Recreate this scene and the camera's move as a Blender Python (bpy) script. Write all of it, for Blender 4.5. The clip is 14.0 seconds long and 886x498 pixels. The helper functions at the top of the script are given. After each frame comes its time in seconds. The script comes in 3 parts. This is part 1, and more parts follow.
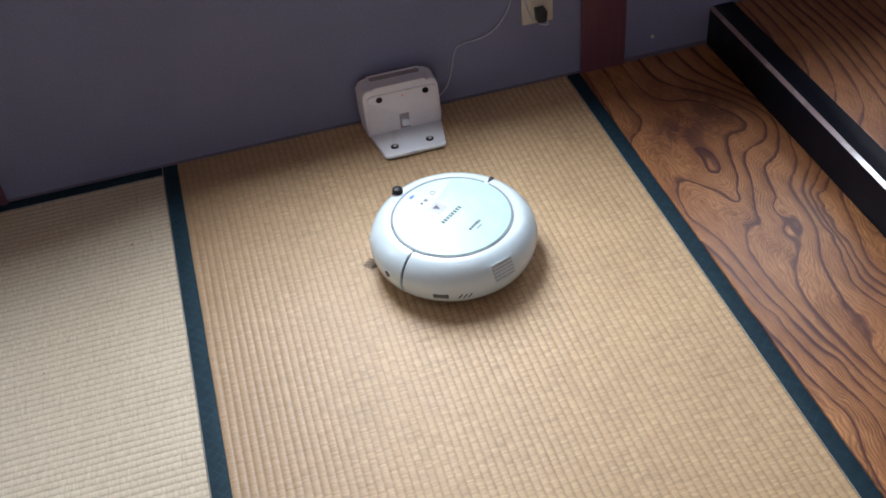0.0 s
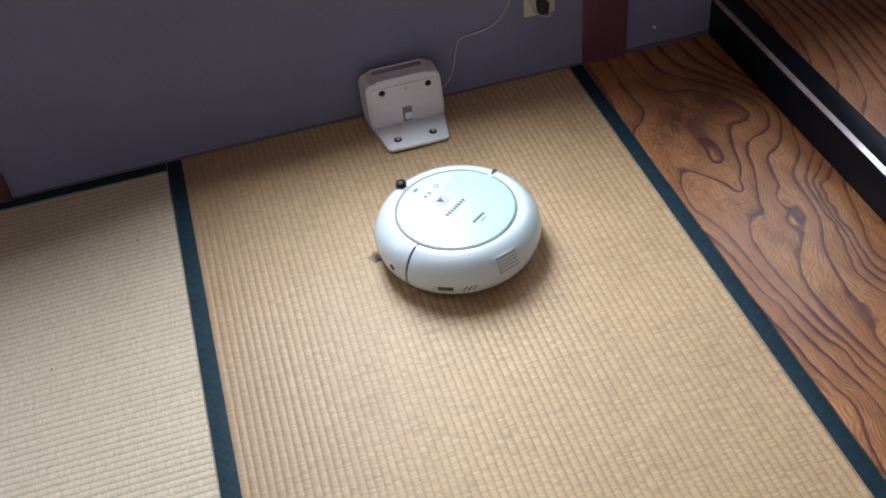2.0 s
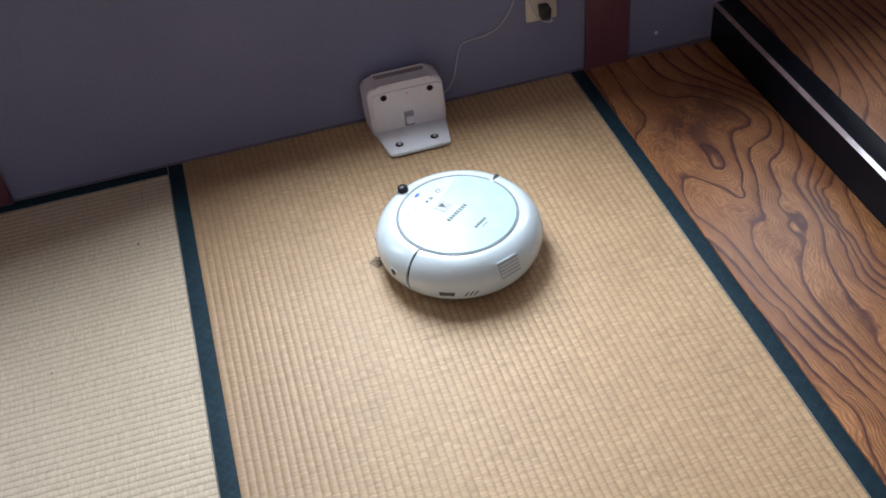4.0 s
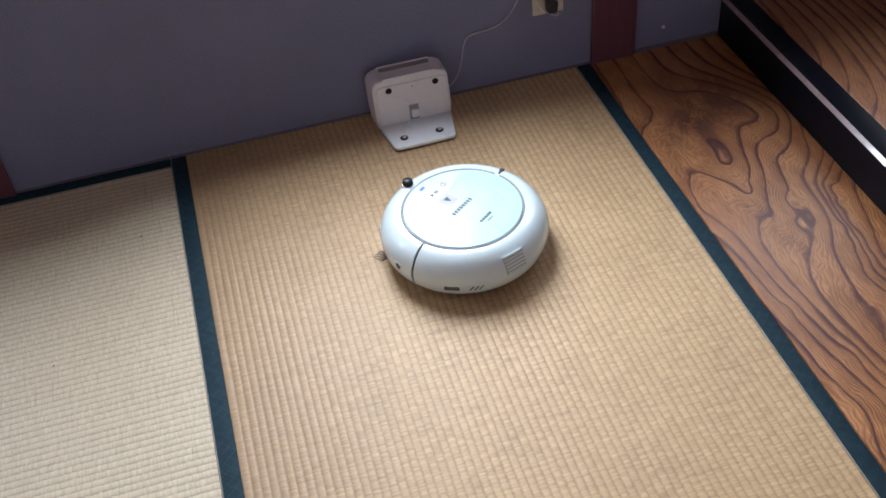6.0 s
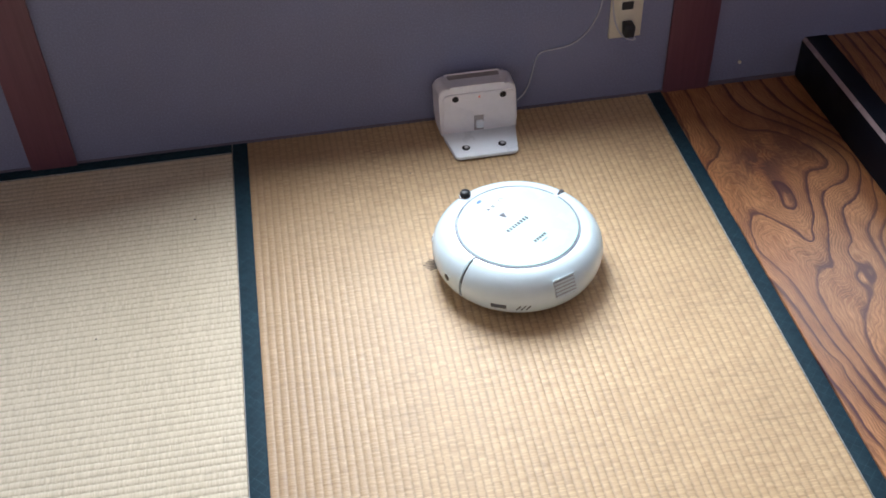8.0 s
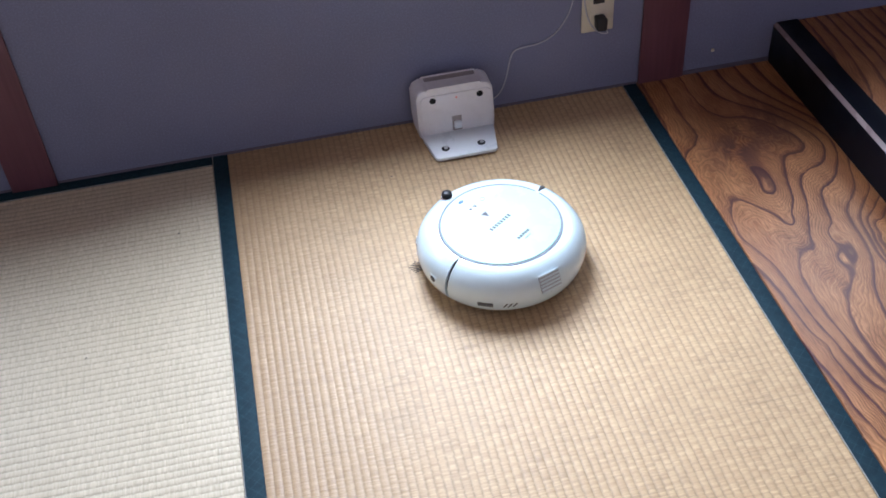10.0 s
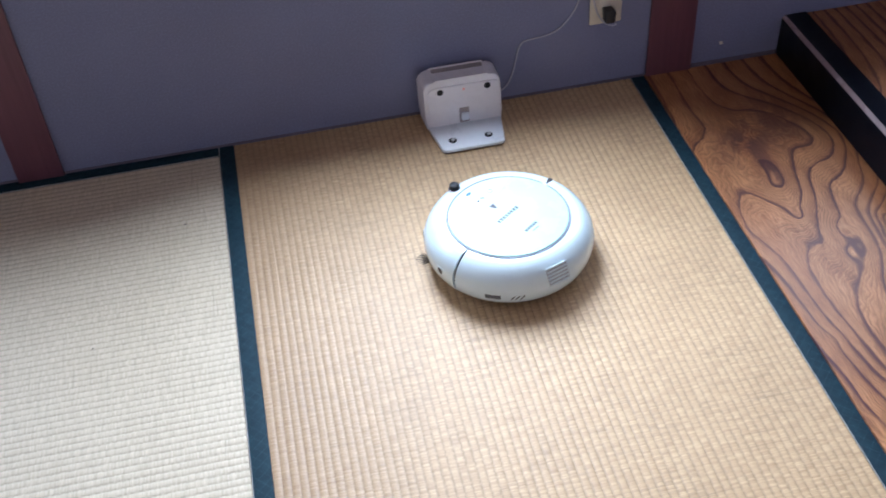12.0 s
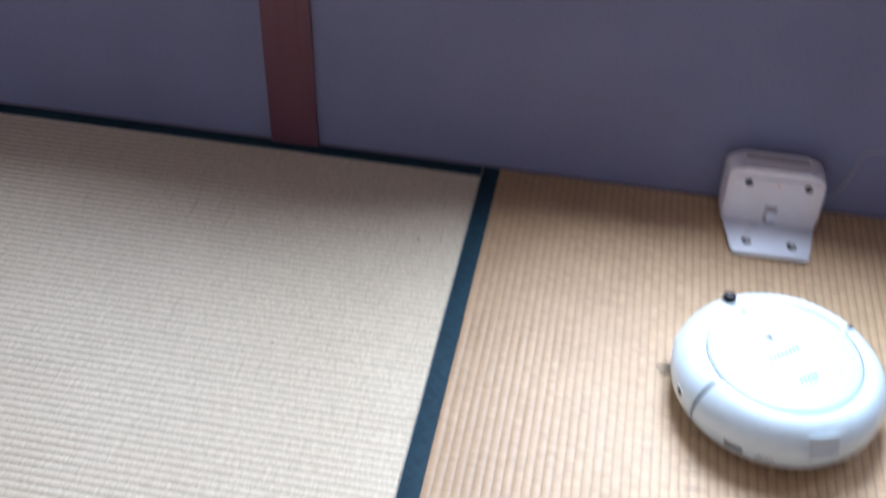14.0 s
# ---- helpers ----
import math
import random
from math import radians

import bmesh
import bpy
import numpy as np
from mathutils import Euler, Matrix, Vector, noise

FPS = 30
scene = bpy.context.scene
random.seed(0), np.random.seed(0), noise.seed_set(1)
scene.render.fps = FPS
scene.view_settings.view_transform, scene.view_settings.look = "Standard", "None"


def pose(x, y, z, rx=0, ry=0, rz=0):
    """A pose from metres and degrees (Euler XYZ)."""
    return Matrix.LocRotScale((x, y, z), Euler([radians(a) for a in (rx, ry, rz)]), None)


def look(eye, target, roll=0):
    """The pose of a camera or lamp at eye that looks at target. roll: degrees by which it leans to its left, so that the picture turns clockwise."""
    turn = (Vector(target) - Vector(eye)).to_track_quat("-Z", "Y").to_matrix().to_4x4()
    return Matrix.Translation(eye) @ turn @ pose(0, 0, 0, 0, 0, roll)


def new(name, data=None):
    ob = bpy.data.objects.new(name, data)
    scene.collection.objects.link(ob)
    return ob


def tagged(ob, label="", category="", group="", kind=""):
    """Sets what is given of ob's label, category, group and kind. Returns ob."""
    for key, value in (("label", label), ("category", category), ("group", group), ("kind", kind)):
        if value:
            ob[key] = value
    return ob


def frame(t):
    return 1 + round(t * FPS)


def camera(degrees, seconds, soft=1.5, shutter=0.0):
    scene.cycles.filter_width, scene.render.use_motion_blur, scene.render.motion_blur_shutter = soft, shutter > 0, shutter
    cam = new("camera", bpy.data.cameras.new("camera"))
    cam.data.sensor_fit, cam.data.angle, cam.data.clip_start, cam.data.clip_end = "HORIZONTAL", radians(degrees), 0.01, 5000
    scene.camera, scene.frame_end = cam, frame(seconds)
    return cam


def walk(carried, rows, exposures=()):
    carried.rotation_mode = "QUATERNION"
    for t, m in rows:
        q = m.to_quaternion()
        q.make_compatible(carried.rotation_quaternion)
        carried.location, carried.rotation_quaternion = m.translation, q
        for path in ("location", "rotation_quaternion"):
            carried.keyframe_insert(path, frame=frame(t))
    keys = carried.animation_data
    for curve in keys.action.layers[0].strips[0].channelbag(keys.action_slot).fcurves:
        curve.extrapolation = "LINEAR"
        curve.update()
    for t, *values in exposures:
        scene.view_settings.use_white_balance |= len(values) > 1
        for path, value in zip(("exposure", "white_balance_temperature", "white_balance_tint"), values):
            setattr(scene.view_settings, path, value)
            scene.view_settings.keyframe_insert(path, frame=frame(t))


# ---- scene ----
cam = camera(44.9, 14.0, soft=1.7, shutter=0.6)
PATH = [
    (0, (0.144, -1.957, 1.378), (0.458, -0.507, 0.036), -5.7),
    (0.5, (0.144, -1.965, 1.38), (0.45, -0.504, 0.05), -6.7),
    (1, (0.133, -1.955, 1.385), (0.447, -0.508, 0.04), -6.6),
    (1.5, (0.16, -1.953, 1.39), (0.447, -0.514, 0.031), -7.1),
    (2, (0.141, -1.959, 1.385), (0.446, -0.518, 0.031), -6.4),
    (2.5, (0.137, -1.962, 1.378), (0.451, -0.514, 0.034), -5.8),
    (3, (0.143, -1.961, 1.382), (0.451, -0.51, 0.04), -6.2),
    (5.5, (0.128, -1.946, 1.385), (0.436, -0.51, 0.027), -5.9),
    (6, (0.134, -1.945, 1.374), (0.437, -0.504, 0.02), -5.9),
    (6.5, (0.136, -1.947, 1.366), (0.435, -0.5, 0.019), -6.0),
    (7, (0.136, -1.947, 1.375), (0.421, -0.499, 0.025), -5.9),
    (7.5, (0.125, -1.931, 1.373), (0.371, -0.47, 0.03), -5.1),
    (7.7, (0.127, -1.946, 1.352), (0.356, -0.462, 0.031), -3.8),
    (8, (0.13, -1.918, 1.378), (0.351, -0.455, 0.031), -2.0),
    (8.2, (0.14, -1.94, 1.362), (0.363, -0.464, 0.031), -3.5),
    (8.5, (0.113, -1.923, 1.386), (0.373, -0.464, 0.043), -3.6),
    (11, (0.145, -1.924, 1.388), (0.382, -0.47, 0.036), -4.6),
    (11.5, (0.107, -1.914, 1.393), (0.374, -0.47, 0.035), -3.9),
    (12, (0.124, -1.919, 1.384), (0.363, -0.471, 0.026), -4.1),
    (12.5, (0.154, -1.922, 1.343), (0.261, -0.422, 0.025), -6.2),
    (12.7, (0.177, -1.915, 1.346), (0.237, -0.422, 0.015), -5.4),
    (13, (0.169, -1.853, 1.353), (0.188, -0.406, -0.027), -4.4),
    (13.2, (0.172, -1.823, 1.331), (0.134, -0.379, -0.052), -4.3),
    (13.4, (0.176, -1.783, 1.29), (0.082, -0.338, -0.09), -3.5),
    (13.5, (0.174, -1.756, 1.286), (0.053, -0.323, -0.104), -2.8),
    (13.7, (0.177, -1.695, 1.271), (-0.016, -0.268, -0.117), -1.8),
    (14, (0.166, -1.651, 1.222), (-0.08, -0.157, -0.085), 1.9),
]
walk(cam, [(t, look(eye, target, roll)) for t, eye, target, roll in PATH],
     exposures=[(0, -0.22, 6450, 12), (6.8, -0.19, 6450, 12), (7.6, 0.11, 6400, 9.5), (8.7, 0.21, 6330, 11), (10.8, 0.24, 5640, 11.5), (12.3, 0.29, 5640, 10.5), (14.0, 0.36, 5640, 13)])


# ---- world and light: daylight from the window in the wall ahead, just above the view ----
world = bpy.data.worlds.new("daylight")
scene.world = world
world.use_nodes = True
wn = world.node_tree
sky = wn.nodes.new("ShaderNodeTexSky")
sky.sky_type, sky.sun_disc = "NISHITA", False
sky.sun_elevation, sky.sun_rotation = radians(48), radians(150)
wn.links.new(sky.outputs["Color"], wn.nodes["Background"].inputs["Color"])
wn.nodes["Background"].inputs["Strength"].default_value = 0.10

SUN = bpy.data.lights.new("sun", "SUN")
SUN.energy, SUN.angle, SUN.color = 0.5, radians(10), (1.0, 0.95, 0.88)
new("sun", SUN).matrix_world = look((0, -8, 12), (0, 0, 0))

# the opening of the window (metres)
WIN_X0, WIN_X1, WIN_Z0, WIN_Z1 = 0.10, 0.70, 0.44, 1.80
SKYLIGHT = bpy.data.lights.new("window_daylight", "AREA")
SKYLIGHT.shape, SKYLIGHT.size, SKYLIGHT.size_y = "RECTANGLE", WIN_X1 - WIN_X0 - 0.08, WIN_Z1 - WIN_Z0 - 0.08
SKYLIGHT.energy, SKYLIGHT.color = 70.0, (0.82, 0.90, 1.0)
new("window_daylight", SKYLIGHT).matrix_world = look(((WIN_X0 + WIN_X1) / 2, 0.205, (WIN_Z0 + WIN_Z1) / 2),
                                                     ((WIN_X0 + WIN_X1) / 2, -1.0, (WIN_Z0 + WIN_Z1) / 2))

# the next window in the same wall, beyond the post
W2_X0, W2_X1, W2_Z0, W2_Z1 = -1.45, -0.46, 0.52, 1.55
SIDELIGHT = bpy.data.lights.new("second_window_daylight", "AREA")
SIDELIGHT.shape, SIDELIGHT.size, SIDELIGHT.size_y = "RECTANGLE", W2_X1 - W2_X0 - 0.08, W2_Z1 - W2_Z0 - 0.08
SIDELIGHT.energy, SIDELIGHT.color = 26.0, (0.82, 0.90, 1.0)
new("second_window_daylight", SIDELIGHT).matrix_world = look(((W2_X0 + W2_X1) / 2, 0.205, (W2_Z0 + W2_Z1) / 2),
                                                            ((W2_X0 + W2_X1) / 2, -1.0, (W2_Z0 + W2_Z1) / 2))

# an unseen alcove window, added to brighten the board and the right side
W3_X0, W3_X1, W3_Z0, W3_Z1 = 1.12, 1.95, 0.46, 1.52
ALCOVE_LIGHT = bpy.data.lights.new("alcove_fill_light", "AREA")
ALCOVE_LIGHT.shape, ALCOVE_LIGHT.size, ALCOVE_LIGHT.size_y = "RECTANGLE", W3_X1 - W3_X0 - 0.08, W3_Z1 - W3_Z0 - 0.08
ALCOVE_LIGHT.energy, ALCOVE_LIGHT.color = 18.0, (0.88, 0.93, 1.0)
new("alcove_fill_light", ALCOVE_LIGHT).matrix_world = look(((W3_X0 + W3_X1) / 2, 0.205, (W3_Z0 + W3_Z1) / 2),
                                                                ((W3_X0 + W3_X1) / 2, -1.0, (W3_Z0 + W3_Z1) / 2))


# ---- materials ----
class Nodes:
    """A small node tree writer for one material."""

    def __init__(self, name, rough=0.5, metal=0.0, color=(0.5, 0.5, 0.5)):
        self.mat = bpy.data.materials.new(name)
        self.mat.use_nodes = True
        self.tree = self.mat.node_tree
        self.bsdf = self.tree.nodes["Principled BSDF"]
        self.set("Base Color", (*color, 1)), self.set("Roughness", rough), self.set("Metallic", metal)

    def put(self, socket, value):
        if isinstance(value, bpy.types.NodeSocket):
            self.tree.links.new(value, socket)
        elif isinstance(value, (tuple, list)) and len(value) == 3 and socket.type == "RGBA":
            socket.default_value = (*value, 1)
        else:
            socket.default_value = value

    def set(self, name, value):
        self.put(self.bsdf.inputs[name], value)

    def node(self, kind):
        return self.tree.nodes.new(kind)

    def coord(self, which="Object"):
        return self.node("ShaderNodeTexCoord").outputs[which]

    def stretch(self, vec, scale, shift=(0, 0, 0)):
        m = self.node("ShaderNodeMapping")
        self.put(m.inputs["Vector"], vec)
        m.inputs["Scale"].default_value, m.inputs["Location"].default_value = scale, shift
        return m.outputs["Vector"]

    def noise(self, vec, scale=1.0, detail=3.0, rough=0.5, warp=0.0):
        n = self.node("ShaderNodeTexNoise")
        self.put(n.inputs["Vector"], vec)
        n.inputs["Scale"].default_value, n.inputs["Detail"].default_value = scale, detail
        n.inputs["Roughness"].default_value, n.inputs["Distortion"].default_value = rough, warp
        return n.outputs["Fac"]

    def math(self, op, a, b=0.0, c=0.0, clamp=False):
        n = self.node("ShaderNodeMath")
        n.operation, n.use_clamp = op, clamp
        for s, v in zip(n.inputs, (a, b, c)):
            self.put(s, v)
        return n.outputs[0]

    def span(self, v, a, b, c=0.0, d=1.0):
        n = self.node("ShaderNodeMapRange")
        for s, x in zip(n.inputs, (v, a, b, c, d)):
            self.put(s, x)
        return n.outputs[0]

    def mix(self, fac, a, b, blend="MIX"):
        n = self.node("ShaderNodeMix")
        n.data_type, n.blend_type = "RGBA", blend
        self.put(n.inputs[0], fac), self.put(n.inputs[6], a), self.put(n.inputs[7], b)
        return n.outputs[2]

    def split(self, vec):
        n = self.node("ShaderNodeSeparateXYZ")
        self.put(n.inputs[0], vec)
        return n.outputs

    def bump(self, height, strength=0.3, distance=0.001, under=None):
        n = self.node("ShaderNodeBump")
        n.inputs["Strength"].default_value, n.inputs["Distance"].default_value = strength, distance
        self.put(n.inputs["Height"], height)
        if under:
            self.put(n.inputs["Normal"], under)
        self.set("Normal", n.outputs[0])
        return n.outputs[0]


def rush_material(name, pale, tan, dark, wear, edge_brown, gaps):
    """Woven rush: the UV map holds (ribs across, metres along)."""
    m = Nodes(name, 0.5)
    uv = m.coord("UV")
    u, v, _ = m.split(uv)
    rib = m.math("FLOOR", u)
    # rush strands cross the ribs; each rib shows its own stretch of a strand
    comb = m.node("ShaderNodeCombineXYZ")
    m.put(comb.inputs[0], m.math("MULTIPLY", rib, 3.7)), m.put(comb.inputs[1], m.math("MULTIPLY", v, 1.0))
    cell = m.noise(m.stretch(comb.outputs[0], (1, 210, 1)), 1.0, 3, 0.7)
    cell2 = m.noise(m.stretch(comb.outputs[0], (1.3, 150, 1), (11, 5, 0)), 1.0, 2, 0.6)
    strand = m.noise(m.stretch(uv, (0.9, 520, 1)), 1.0, 2, 0.6)
    long = m.noise(m.stretch(uv, (0.10, 210, 1)), 1.0, 2, 0.55)
    cloud = m.noise(m.stretch(uv, (0.09, 5.5, 1)), 1.0, 3, 0.55)
    col = m.mix(m.span(cell, 0.34, 0.62), tan, pale)
    col = m.mix(m.math("MULTIPLY", m.span(strand, 0.45, 0.62), 0.45), col, tan)
    col = m.mix(m.span(cloud, 0.35, 0.7, 0, 0.30), col, tan)
    # a browner stretch along one border
    bx, _, _ = m.split(m.coord())
    col = m.mix(m.math("MULTIPLY", m.span(bx, 0.02, 0.34, 1, 0), edge_brown), col, (0.66, 0.61, 0.59), "MULTIPLY")
    worn = m.math("MULTIPLY", m.span(long, 0.58, 0.68), m.span(cloud, 0.42, 0.58))
    col = m.mix(m.math("MULTIPLY", worn, wear), col, dark)
    # groove between two ribs, by the binding thread: its shade is painted in
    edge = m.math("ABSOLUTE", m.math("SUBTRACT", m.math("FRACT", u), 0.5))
    groove_shade = m.math("MULTIPLY", m.span(edge, 0.26, 0.5), m.span(cell2, 0.36, 0.60, 0.15, 0.75))
    col = m.mix(groove_shade, col, dark)
    # open gaps between strands, in patches
    gap = m.noise(m.stretch(comb.outputs[0], (1.1, 95, 1), (3, 17, 0)), 1.0, 1.0, 0.5)
    gap = m.span(m.math("ABSOLUTE", m.math("SUBTRACT", gap, 0.5)), 0.0, 0.045, 1, 0)
    patch = m.span(m.noise(m.stretch(uv, (0.16, 9, 1), (2, 8, 0)), 1.0, 3, 0.6), 0.46, 0.62)
    col = m.mix(m.math("MULTIPLY", m.math("MULTIPLY", gap, patch), gaps), col, dark)
    m.set("Base Color", col)
    m.set("Roughness", m.span(cell, 0.3, 0.7, 0.42, 0.56))
    m.set("Specular IOR Level", 0.42)
    h = m.math("ADD", m.math("MULTIPLY", strand, 0.5), m.math("MULTIPLY", cell, 0.8))
    m.bump(h, 0.55, 0.0012)
    return m.mat


def cloth_material():
    m = Nodes("border_cloth", 0.75)
    p = m.coord()
    x, y, _ = m.split(p)
    weave = m.math("MULTIPLY", m.math("SINE", m.math("MULTIPLY", x, 5200)), m.math("SINE", m.math("MULTIPLY", y, 5200)))
    d1 = m.math("ABSOLUTE", m.math("SINE", m.math("MULTIPLY", m.math("ADD", x, y), 150)))
    d2 = m.math("ABSOLUTE", m.math("SINE", m.math("MULTIPLY", m.math("SUBTRACT", x, y), 150)))
    line = m.span(m.math("MINIMUM", d1, d2), 0.0, 0.10, 1, 0)
    fade = m.span(m.noise(p, 9, 3), 0.35, 0.55)
    col = m.mix(m.span(m.noise(p, 55, 4), 0.3, 0.7), (0.004, 0.019, 0.030), (0.008, 0.032, 0.046))
    col = m.mix(m.math("MULTIPLY", m.math("MULTIPLY", line, fade), 0.8), col, (0.03, 0.075, 0.095))
    m.set("Base Color", col)
    m.set("Specular IOR Level", 0.25)
    m.bump(m.math("ADD", weave, line), 0.25, 0.0004)
    return m.mat


def figured_wood(name, shift=(0, 0, 0)):
    """Lacquered zelkova: the mesh carries the depth of the growth rings and how fast it changes per metre."""
    m = Nodes(name, 0.3)
    p = m.stretch(m.coord(), (1, 1, 1), shift)

    def carried(which):
        n = m.node("ShaderNodeAttribute")
        n.attribute_name = which
        return n.outputs["Fac"]

    wave = m.math("MULTIPLY", m.math("SUBTRACT", m.noise(m.stretch(p, (34, 20, 1)), 1.0, 2.0, 0.55), 0.5), 0.17)
    f = m.math("ADD", carried("ring"), wave)
    slope = m.math("MAXIMUM", carried("slope"), 16.0)
    # dark late wood: a sharp outer side and a softer inner side, in millimetres
    away = m.math("MULTIPLY", m.math("DIVIDE", m.math("SUBTRACT", f, m.math("ROUND", f)), slope), 1000.0)
    thick = m.span(m.noise(m.stretch(p, (16, 7, 1), (5, 2, 0)), 1.0, 3.0, 0.6), 0.34, 0.66, 1.2, 7.6)
    across = m.math("DIVIDE", away, thick)
    late = m.math("MULTIPLY", m.span(across, 0.15, 0.60, 1, 0), m.span(across, -1.5, -0.3))
    ripple = m.math("MULTIPLY", m.math("SUBTRACT", m.noise(m.stretch(p, (46, 34, 1), (1, 4, 0)), 1.0, 0.0), 0.5), 0.34)
    fine = m.math("FRACT", m.math("MULTIPLY", m.math("ADD", f, ripple), 7.0))
    fine = m.math("MULTIPLY", m.span(fine, 0.25, 0.80), m.span(fine, 0.80, 1.0, 1, 0))
    grain = m.noise(m.stretch(p, (900, 22, 1)), 1.0, 3, 0.6)
    blot = m.noise(m.stretch(p, (9, 3.5, 1)), 1.0, 3, 0.5)
    col = m.mix(m.span(blot, 0.3, 0.7), (0.325, 0.118, 0.044), (0.570, 0.258, 0.104))
    tone = m.noise(m.stretch(p, (26, 10, 1), (4, 6, 0)), 1.0, 4, 0.6, 0.4)
    col = m.mix(m.span(tone, 0.42, 0.68, 0.0, 0.60), col, (0.200, 0.068, 0.025))
    # the wood deepens towards each dark line, more in some rings than in others
    deep = m.math("FRACT", f)
    some = m.span(m.noise(m.stretch(p, (13, 6, 1), (9, 1, 0)), 1.0, 2), 0.35, 0.62, 0.15, 0.85)
    col = m.mix(m.math("MULTIPLY", m.span(deep, 0.30, 1.0), some), col, (0.150, 0.046, 0.018))
    thread = m.math("SINE", m.math("MULTIPLY", m.math("ADD", f, m.math("MULTIPLY", ripple, 0.5)), 130.0))
    col = m.mix(m.span(thread, -0.2, 0.9, 0.0, 0.35), col, (0.60, 0.305, 0.128))
    col = m.mix(m.math("MULTIPLY", fine, m.math("MULTIPLY", m.span(blot, 0.35, 0.65, 0.40, 0.80), m.span(slope, 17.0, 32.0, 0.55, 1.0))), col, (0.090, 0.033, 0.015))
    col = m.mix(m.math("MULTIPLY", m.span(grain, 0.46, 0.66), 0.55), col, (0.085, 0.034, 0.016))
    vary = m.span(m.noise(m.stretch(p, (6, 4, 1), (3, 7, 0)), 1.0, 2), 0.35, 0.65, 0.72, 1.0)
    col = m.mix(m.math("MULTIPLY", late, vary), col, (0.062, 0.016, 0.018))

    # dark blotches in the figure; those near the wall also paint in its shade
    def blotch(cx, cy, sx, sy, h):
        x, y, _ = m.split(p)
        dx = m.math("POWER", m.math("DIVIDE", m.math("SUBTRACT", x, cx), sx), 2.0)
        dy = m.math("POWER", m.math("DIVIDE", m.math("SUBTRACT", y, cy), sy), 2.0)
        return m.math("MULTIPLY", m.math("EXPONENT", m.math("MULTIPLY", m.math("ADD", dx, dy), -1.0)), h)

    blotch_shade = m.math("ADD", blotch(1.030, -0.305, 0.055, 0.07, 0.95), blotch(1.140, -0.240, 0.08, 0.09, 0.8))
    blotch_shade = m.math("ADD", blotch_shade, blotch(1.056, -0.405, 0.014, 0.05, 0.9))
    blotch_shade = m.math("MULTIPLY", blotch_shade, m.span(m.noise(m.stretch(p, (30, 14, 1)), 1.0, 3, 0.6, 0.6), 0.32, 0.52))
    col = m.mix(m.math("MULTIPLY", blotch_shade, 0.85, 0.0, True), col, (0.070, 0.025, 0.024))
    m.set("Base Color", col)
    m.set("Roughness", m.span(grain, 0.3, 0.7, 0.32, 0.45))
    m.set("Specular IOR Level", 0.30), m.set("Coat Weight", 0.06), m.set("Coat Roughness", 0.25)
    m.bump(m.math("ADD", grain, m.math("MULTIPLY", late, -0.4)), 0.10, 0.0005)
    return m.mat


def plaster_material(name, a, b):
    m = Nodes(name, 0.9)
    p = m.coord()
    fine = m.noise(p, 260, 4, 0.65)
    cloud = m.noise(p, 2.3, 4, 0.55)
    col = m.mix(m.span(cloud, 0.3, 0.7), a, b)
    col = m.mix(m.span(fine, 0.45, 0.75, 0, 0.35), col, tuple(c * 1.6 for c in b))
    m.set("Base Color", col)
    m.bump(m.math("ADD", fine, m.math("MULTIPLY", m.noise(p, 45, 3), 0.8)), 0.5, 0.0015)
    return m.mat


def stained_wood(name, a, b, rough=0.4, axis=2):
    m = Nodes(name, rough)
    s = [150.0, 150.0, 150.0]
    s[axis] = 5.0
    p = m.coord()
    g = m.noise(m.stretch(p, s), 1.0, 4, 0.6, 0.3)
    c = m.noise(p, 5, 3)
    col = m.mix(m.span(g, 0.3, 0.7), a, b)
    col = m.mix(m.span(c, 0.35, 0.7, 0, 0.3), col, a)
    m.set("Base Color", col)
    m.set("Roughness", m.span(g, 0.3, 0.7, rough - 0.06, rough + 0.08))
    m.bump(g, 0.18, 0.0006)
    return m.mat


def plastic(name, color, rough=0.25, wear=0.04, coat=0.0, spec=0.5):
    """Moulded plastic with a breath of dust and handling marks."""
    m = Nodes(name, rough)
    p = m.coord()
    dust = m.noise(p, 60, 5, 0.65)
    m.set("Base Color", m.mix(m.span(dust, 0.45, 0.75, 0, 1), color, tuple(c * (1 - 2 * wear) for c in color)))
    m.set("Roughness", m.span(m.noise(p, 24, 4), 0.3, 0.7, rough - 0.05, rough + 0.07))
    m.set("Coat Weight", coat), m.set("Coat Roughness", 0.08), m.set("Specular IOR Level", spec)
    m.bump(m.noise(p, 900, 2), 0.04, 0.0002)
    return m.mat


def metal(name, color, rough):
    m = Nodes(name, rough, 1.0, color)
    m.set("Roughness", m.span(m.noise(m.coord(), 300, 3), 0.3, 0.7, rough * 0.8, rough * 1.3))
    return m.mat


def glow(name, color, strength, base=(0.02, 0.02, 0.02)):
    m = Nodes(name, 0.3, 0, base)
    m.set("Emission Color", (*color, 1)), m.set("Emission Strength", strength)
    return m.mat


